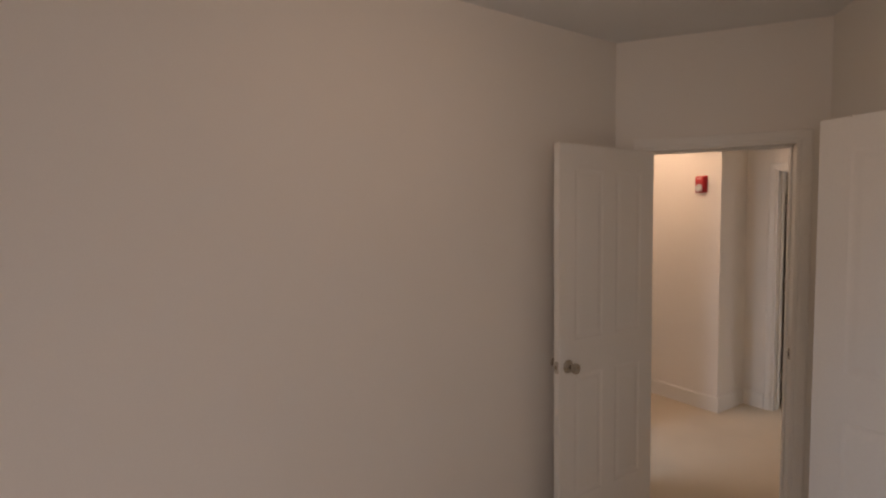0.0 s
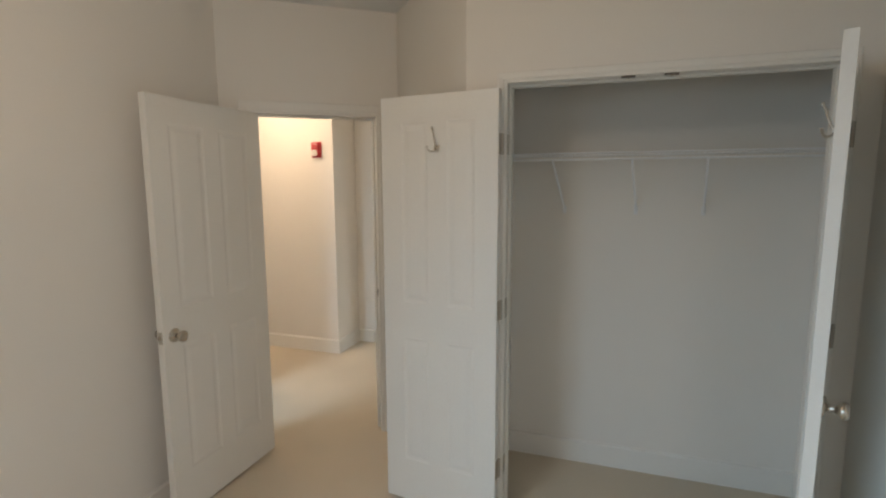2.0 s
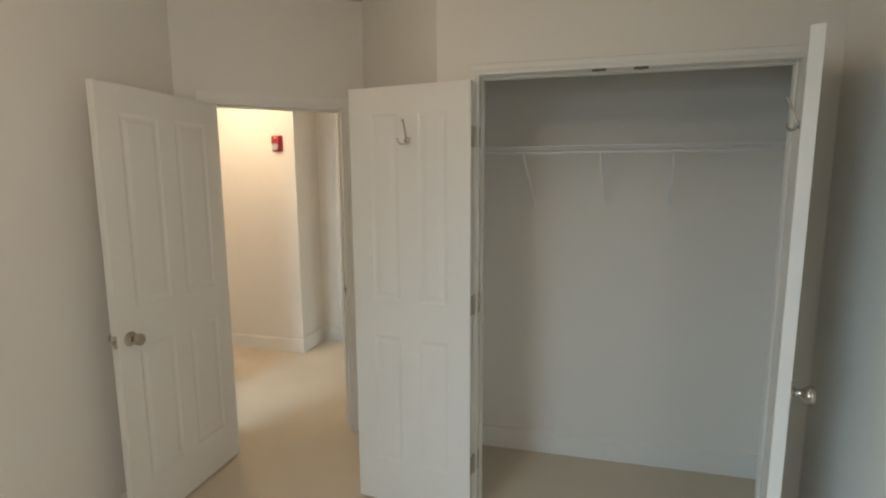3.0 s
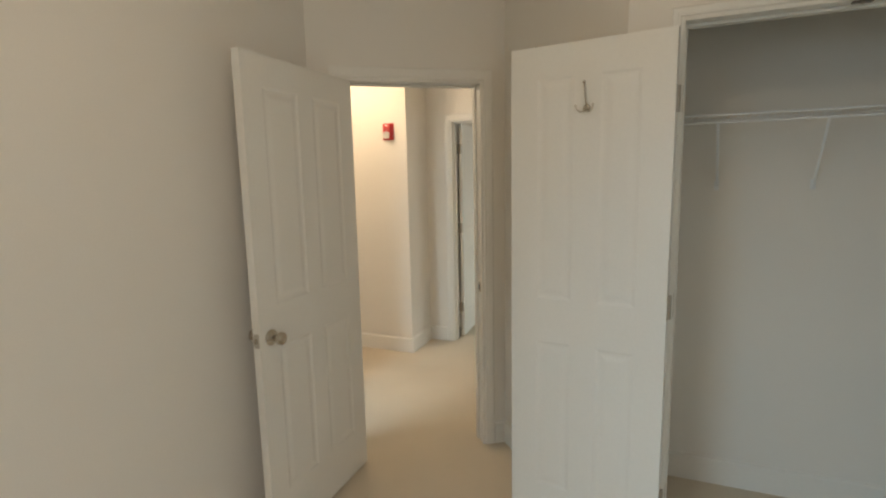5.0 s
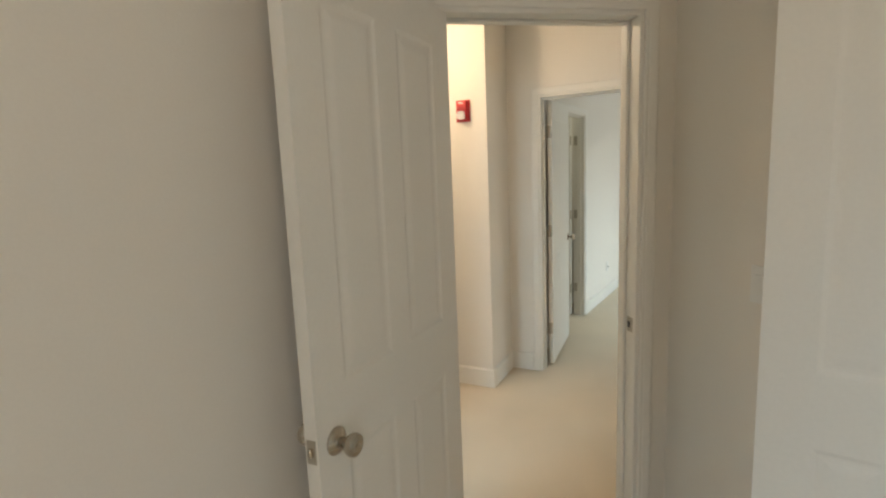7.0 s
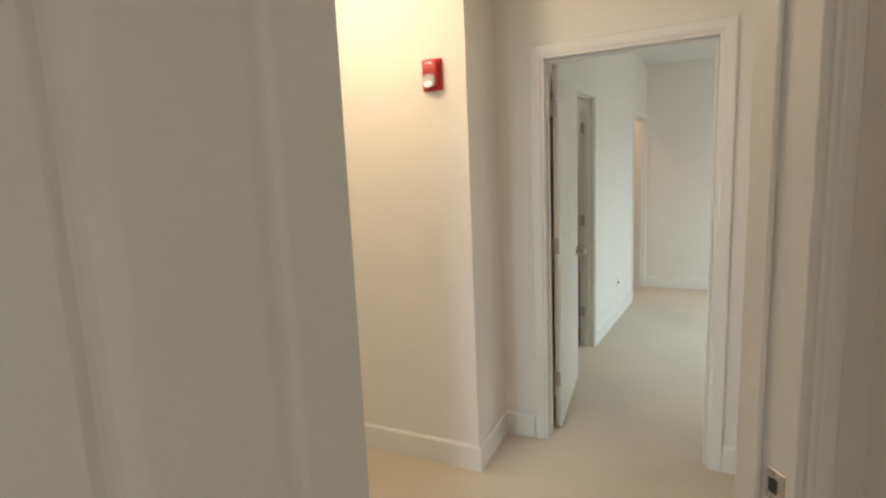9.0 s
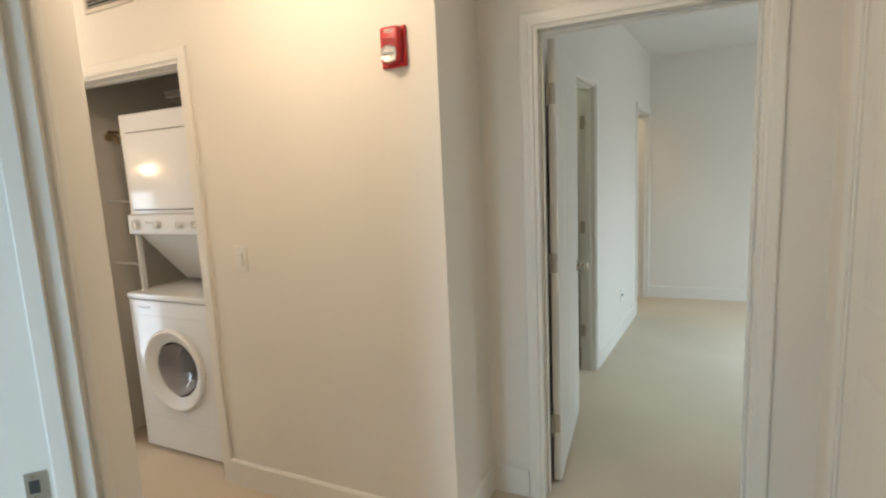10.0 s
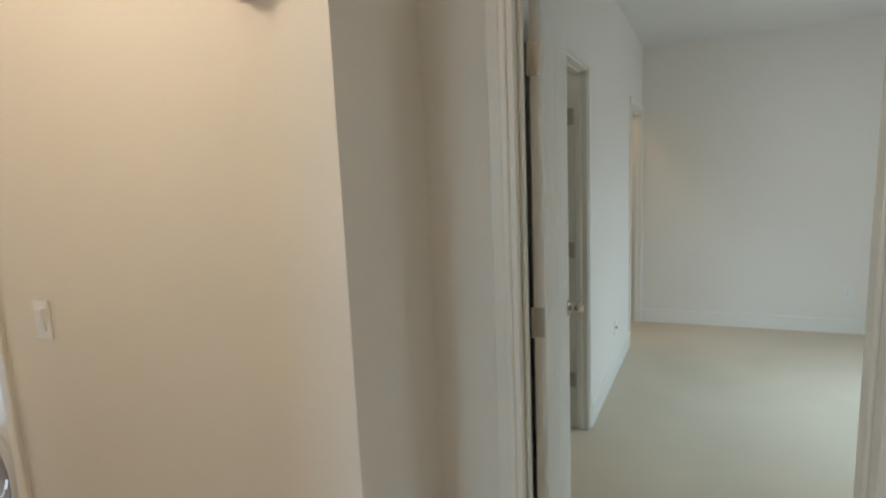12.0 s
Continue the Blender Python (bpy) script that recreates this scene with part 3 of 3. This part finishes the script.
def fire_alarm(m):
    """A red wall-mounted horn strobe: a backplate, a rounded housing and a clear strobe lens with a reflector."""
    root = tagged(new("fire_alarm"), "red fire alarm horn strobe with a clear lens on the wall", "fire alarm")
    root.matrix_world = m
    bm = bmesh.new()
    box(bm, -0.057, 0.057, -0.016, 0.0, -0.080, 0.080, 0.006)
    part("backplate", bm, RED, root)
    bm = bmesh.new()
    box(bm, -0.043, 0.043, -0.050, -0.010, -0.066, 0.074, 0.012, seg=3)
    part("housing", bm, RED, root, smooth=True)
    bm = bmesh.new()
    for k in range(4):
        box(bm, -0.030, 0.030, -0.0515, -0.049, 0.004 + 0.007 * k, 0.007 + 0.007 * k)
    part("horn_grille", bm, material("grille_red", (0.30, 0.015, 0.02), 0.5), root, "darker red sound slots")
    bm = bmesh.new()
    box(bm, -0.030, 0.030, -0.056, -0.048, -0.062, -0.006, 0.004)
    part("reflector", bm, DRUM, root, "mirrored strobe reflector")
    bm = bmesh.new()
    lathe(bm, ((0.037, 0.0), (0.036, 0.010), (0.030, 0.021), (0.018, 0.028), (0.0, 0.030)), pose(0, -0.050, -0.034, 90) @ Matrix.Diagonal((1, 0.95, 1, 1)), 28)
    part("lens", bm, LENS, root, "clear domed strobe lens", True)
    bm = bmesh.new()
    rod(bm, [(-0.018, -0.060, -0.034), (0.018, -0.060, -0.034)], 0.004)
    part("flash_tube", bm, WHITEINK, root)
    cu = bpy.data.curves.new("fire_lettering", "FONT")
    cu.body, cu.size, cu.align_x, cu.align_y, cu.extrude = "FIRE", 0.021, "CENTER", "CENTER", 0.0004
    tmp = bpy.data.objects.new("lettering", cu)
    me = bpy.data.meshes.new_from_object(tmp)
    bpy.data.objects.remove(tmp)
    me.materials.clear()
    me.materials.append(WHITEINK)
    tx = new("lettering", me)
    tx.parent = root
    tx.matrix_local = pose(0, -0.0508, 0.054, 90)
    return root


fire_alarm(M[wall_alarm] @ pose(4.2 - 1.150, 0, 1.947) @ Matrix.Scale(0.89, 4))

bm = bmesh.new()
lathe(bm, ((0.045, 0.0), (0.045, -0.003), (0.040, -0.007), (0.022, -0.009), (0.020, -0.020), (0.014, -0.026), (0.0, -0.027)), None, 28)
ob = put("ceiling_sprinkler", bm, TRIM, smooth=True)
ob.matrix_world = pose(0.03, 2.56, CEILING)
tagged(ob, "small white round sprinkler cap on the ceiling", "sprinkler")


def ceiling_lamp(x, y):
    root = tagged(new("ceiling_lamp"), "round ceiling lamp with a warm glowing glass dome", "ceiling lamp", group="hall ceiling lamps")
    root.matrix_world = pose(x, y, CEILING)
    bm = bmesh.new()
    lathe(bm, ((0.0, 0.0), (0.150, 0.0), (0.150, -0.018), (0.140, -0.026), (0.128, -0.028), (0.0, -0.028)), None, 36)
    part("base", bm, NICKEL, root, "satin nickel rim", True)
    bm = bmesh.new()
    lathe(bm, ((0.132, -0.026), (0.126, -0.050), (0.105, -0.075), (0.065, -0.092), (0.0, -0.098)), None, 36)
    part("dome", bm, LAMP, root, "warm white glass dome", True)
    return root


# includes a dome for the third lamp, which is only added fill
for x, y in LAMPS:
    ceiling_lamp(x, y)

BULB = glow("bulb_glow", (1.0, 0.78, 0.50), 30.0)
sconce = tagged(new("wall_lamp"), "small nickel wall lamp with a lit warm globe", "wall lamp")
sconce.matrix_world = pose(-4.2, 3.645, 1.645, 0, 0, 90)
bm = bmesh.new()
lathe(bm, ((0.0, 0.016), (0.030, 0.014), (0.045, 0.006), (0.046, 0.0)), pose(0, 0, -0.02, 90), 24)
part("back_plate", bm, NICKEL, sconce, smooth=True)
bm = bmesh.new()
rod(bm, [(0, -0.010, -0.02), (0, -0.045, -0.045), (0, -0.080, -0.055), (0, -0.085, -0.036)], 0.006)
part("arm", bm, NICKEL, sconce, smooth=True)
bm = bmesh.new()
lathe(bm, [(0.042 * math.sin(math.pi * k / 12), -0.042 * math.cos(math.pi * k / 12)) for k in range(13)], pose(0, -0.085, 0.004), 24)
part("globe", bm, BULB, sconce, "warm lit glass globe", True)

cord = tagged(new("loose_cable"), "short loop of white cable lying on the carpet", "cable")
bm = bmesh.new()
rod(bm, [(0.60 + 0.10 * math.cos(q), 6.27 + 0.045 * math.sin(q) + 0.012 * math.sin(2.3 * q), 0.004) for q in [0.25 * k for k in range(10, 34)]], 0.0035)
part("cable", bm, WIRE, cord, smooth=True)
bm = bmesh.new()
rod(bm, [(0.520, 6.300, 0.006), (0.478, 6.305, 0.006)], 0.006)
part("plug", bm, DARK, cord, "small dark plug")

# ---- stacked washer and dryer ----


def stacked_laundry(m):
    """A full-size stacked laundry unit: a front-loading washer below, a dryer with its control strip above. Front at y = 0."""
    root = tagged(new("stacked_washer_dryer"), "white stacked front-load washer and dryer in the laundry closet", "washer dryer")
    root.matrix_world = m
    W, CX, CZ, RO = 0.650, 0.320, 0.505, 0.166
    # washer cabinet with a round port cut through its front
    bm = bmesh.new()
    box(bm, 0.0, W, 0.02, 0.74, 0.02, 0.885)
    bmesh.ops.delete(bm, geom=[f for f in bm.faces if f.calc_center_median().y < 0.021], context="FACES")
    corners = [math.atan2(z - CZ, x - CX) for x in (0, W) for z in (0.02, 0.885)]
    angles = sorted([2 * math.pi * i / 48 - math.pi for i in range(48)] + corners)
    ring = []
    for a in angles:
        c, s = math.cos(a), math.sin(a)
        k = min([(W - CX if c > 0 else CX) / abs(c) if abs(c) > 1e-6 else 9, ((0.885 - CZ) if s > 0 else (CZ - 0.02)) / abs(s) if abs(s) > 1e-6 else 9])
        ring.append([bm.verts.new(p) for p in ((CX + k * c, 0.02, CZ + k * s), (CX + k * c * 0.995, 0.0, CZ + k * s * 0.995), (CX + RO * c, 0.0, CZ + RO * s), (CX + RO * c, 0.06, CZ + RO * s))])
    for a, b in zip(ring, ring[1:] + ring[:1]):
        for i in range(3):
            bm.faces.new((a[i], b[i], b[i + 1], a[i + 1]))
    part("washer_body", bm, WHITEGOODS, root)
    bm = bmesh.new()
    box(bm, -0.004, W + 0.004, -0.008, 0.745, 0.888, 0.920, 0.008)
    part("washer_top", bm, WHITEGOODS, root)
    for z in (0.796, 0.208):
        bm = bmesh.new()
        box(bm, 0.004, W - 0.004, -0.0010, 0.004, z, z + 0.0018)
        part("panel_seam", bm, SEAM, root)
    bm = bmesh.new()
    for i in range(3):
        box(bm, 0.075 + 0.035 * i, 0.100 + 0.035 * i, -0.004, 0.0, 0.838, 0.848, 0.001, seg=1)
    part("badge", bm, SEAM, root, "small grey badge")
    bm = bmesh.new()
    lathe(bm, ((0.230, 0.0), (0.231, 0.012), (0.228, 0.020), (0.221, 0.025), (0.213, 0.024), (0.200, 0.018), (0.182, 0.008), (0.166, -0.001), (0.154, -0.008), (0.151, -0.016)), pose(CX, 0, CZ, 90), 56)
    wd = part("washer_door", bm, WHITEPLASTIC, root, "round white plastic door rim", True)
    bm = bmesh.new()
    lathe(bm, ((0.155, -0.004), (0.149, -0.010), (0.131, -0.034), (0.100, -0.054), (0.055, -0.066), (0.0, -0.070), (0.0, -0.074), (0.056, -0.070), (0.102, -0.058), (0.134, -0.037), (0.152, -0.013), (0.155, -0.004)), pose(CX, 0, CZ, 90), 48)
    part("glass_bowl", bm, BOWL, wd, "clear glass door bowl", True)
    bm = bmesh.new()
    lathe(bm, ((0.166, -0.012), (0.158, -0.030), (0.142, -0.066), (0.126, -0.092), (0.114, -0.102), (0.105, -0.096), (0.100, -0.106), (0.104, -0.135), (0.122, -0.204)), pose(CX, 0, CZ, 90), 48)
    part("gasket", bm, GASKET, root, "pale grey rubber gasket", True)
    bm = bmesh.new()
    lathe(bm, ((0.125, -0.20), (0.235, -0.23), (0.235, -0.50), (0.0, -0.52)), pose(CX, 0, CZ, 90), 48)
    part("drum", bm, DRUM, root, "perforated steel drum", True)
    for x in (0.06, W - 0.06):
        for y in (0.08, 0.66):
            bm = bmesh.new()
            lathe(bm, ((0.022, 0.0), (0.022, 0.012), (0.012, 0.014), (0.012, 0.022)), pose(x, y, 0), 14)
            part("levelling_foot", bm, RUBBER, root)
    bm = bmesh.new()
    box(bm, 0.030, 0.048, 0.062, 0.092, 0.915, 1.240, 0.004)
    part("support_post", bm, WHITEGOODS, root)
    # tapered neck between washer and dryer
    bm = bmesh.new()
    prof = ((0.075, 1.240), (0.335, 0.940), (0.70, 0.925), (0.70, 1.240))
    a = [bm.verts.new((0.060, y, z)) for y, z in prof]
    b = [bm.verts.new((W - 0.005, y, z)) for y, z in prof]
    for i in range(4):
        bm.faces.new((a[i], a[(i + 1) % 4], b[(i + 1) % 4], b[i]))
    bm.faces.new(a)
    bm.faces.new(b[::-1])
    part("neck", bm, WHITEGOODS, root)
    bm = bmesh.new()
    box(bm, 0.045, W - 0.010, 0.045, 0.72, 1.236, 1.885, 0.008)
    part("dryer_body", bm, WHITEGOODS, root)
    bm = bmesh.new()
    box(bm, 0.088, W - 0.050, 0.034, 0.050, 1.378, 1.784, 0.005)
    dd = part("dryer_door", bm, WHITEGOODS, root)
    for z in (1.376, 1.7875):
        bm = bmesh.new()
        box(bm, 0.090, W - 0.052, 0.0415, 0.047, z - 0.003, z + 0.002)
        part("door_gap", bm, RUBBER, dd)
    for z in (1.44, 1.73):
        bm = bmesh.new()
        box(bm, 0.074, 0.087, 0.040, 0.046, z - 0.022, z + 0.022, 0.002, seg=1)
        part("door_hinge", bm, WHITEPLASTIC, dd)
    bm = bmesh.new()
    box(bm, 0.047, W - 0.012, 0.022, 0.060, 1.246, 1.350, 0.006)
    cp = part("control_panel", bm, WHITEPLASTIC, root)
    bm = bmesh.new()
    box(bm, 0.047, W - 0.012, 0.036, 0.046, 1.352, 1.356)
    part("panel_seam", bm, GREYPLASTIC, cp)
    for x, r in ((0.118, 0.031), (0.292, 0.023), (0.462, 0.023), (0.575, 0.023)):
        bm = bmesh.new()
        mm = pose(x, 0.022, 1.298, 90)
        lathe(bm, ((r, 0.0), (r, 0.004), (r * 0.84, 0.006), (r * 0.80, 0.020), (r * 0.68, 0.024), (0.0, 0.024)), mm, 28)
        box(bm, -0.003, 0.003, -r * 0.75, r * 0.75, 0.022, 0.030, 0.001, m=mm, seg=1)
        kn = part("knob", bm, WHITEPLASTIC, cp, "white control dial", True)
        bm = bmesh.new()
        for k in range(9):
            q = math.radians(-120 + 30 * k)
            box(bm, -0.0012, 0.0012, -0.0007, 0.0, -0.002, 0.002, m=pose(x + (r + 0.008) * math.sin(q), 0.0215, 1.298 + (r + 0.008) * math.cos(q)))
        part("dial_marks", bm, GREYPLASTIC, kn)
    bm = bmesh.new()
    for x in (0.200, 0.226):
        box(bm, x, x + 0.016, 0.018, 0.024, 1.306, 1.311)
    part("printed_marks", bm, GREYPLASTIC, cp)
    return root


stacked_laundry(pose(-2.992, 4.575, 0))

# ---- laundry fittings ----
BRASS = material("brass", (0.46, 0.34, 0.20), 0.35, 1.0, vary=0.1)
valve = tagged(new("washer_valve"), "brass washer supply valve on the laundry wall", "valve")
valve.matrix_world = pose(-3.26, 4.80, 1.80)
for y in (-0.045, 0.045):
    bm = bmesh.new()
    lathe(bm, ((0.024, 0.0), (0.022, 0.005), (0.011, 0.007)), pose(0, y, 0, 0, 90), 18)
    part("wall_flange", bm, BRASS, valve, smooth=True)
    bm = bmesh.new()
    rod(bm, [(0.0, y, 0.0), (0.055, y, 0.0), (0.070, y, -0.012), (0.074, y, -0.045)], 0.014)
    part("tap", bm, BRASS, valve, "brass tap", True)
    bm = bmesh.new()
    rod(bm, [(0.055, y - 0.030, 0.024), (0.055, y + 0.030, 0.024)], 0.009)
    part("handle", bm, BRASS, valve, smooth=True)
for z in (1.425, 1.06):
    bm = bmesh.new()
    rod(bm, [(-3.258, 4.70, z), (-3.16, 4.70, z), (-3.10, 4.71, z - 0.004), (-3.065, 4.725, z - 0.014)], 0.0065)
    ob = put("supply_pipe", bm, WHITEPLASTIC, smooth=True)
    tagged(ob, "short white plastic supply pipe from the wall", "pipe", group="laundry pipes")
wire_shelf(pose(-2.955, 4.93, 0), 0.77, 0.52, (0.03, 0.69), 2.045)

# ---- windows behind the view ----


def window(m, a0, a1, z0, z1, thick, label):
    root = tagged(new("window"), label, "window", kind="structure")
    root.matrix_world = m
    f = 0.05
    for x0, x1, q0, q1 in ((a0, a0 + f, z0, z1), (a1 - f, a1, z0, z1), (a0 + f, a1 - f, z0, z0 + f), (a0 + f, a1 - f, z1 - f, z1), (a0 + f, a1 - f, (z0 + z1) / 2 - 0.02, (z0 + z1) / 2 + 0.02)):
        bm = bmesh.new()
        box(bm, x0, x1, 0.035, 0.085, q0, q1, 0.003, seg=1)
        part("window_frame", bm, TRIM, root)
    bm = bmesh.new()
    box(bm, a0 - 0.04, a1 + 0.04, -0.03, 0.03, z0 - 0.02, z0, 0.004, seg=1)
    part("window_sill", bm, TRIM, root)
    for q0, q1 in ((z0 + f, (z0 + z1) / 2 - 0.02), ((z0 + z1) / 2 + 0.02, z1 - f)):
        bm = bmesh.new()
        box(bm, a0 + f, a1 - f, 0.058, 0.064, q0, q1)
        pane = part("pane", bm, GLASS, root)
        pane.visible_shadow = False
    return root


# invented right-wall window, added to go with the left wall's fill
window(M[wall_right], 3.277, 4.477, 0.75, 2.15, 0.12, "unseen white double-hung bedroom window")
window(M[wall_far_right], 1.1, 2.8, 0.3, 2.25, 0.12, "white double-hung window of the far room")
window(M[wall_hall_end], 0.03, 0.30, 0.08, 1.54, 0.12, "narrow white window at the end of the hall")
window(M[wall_side], 0.4, 1.5, 0.8, 2.15, 0.12, "white window of the side room")
window(M[wall_left], 0.80, 1.80, 0.75, 2.15, 0.12, "unseen white double-hung bedroom window")
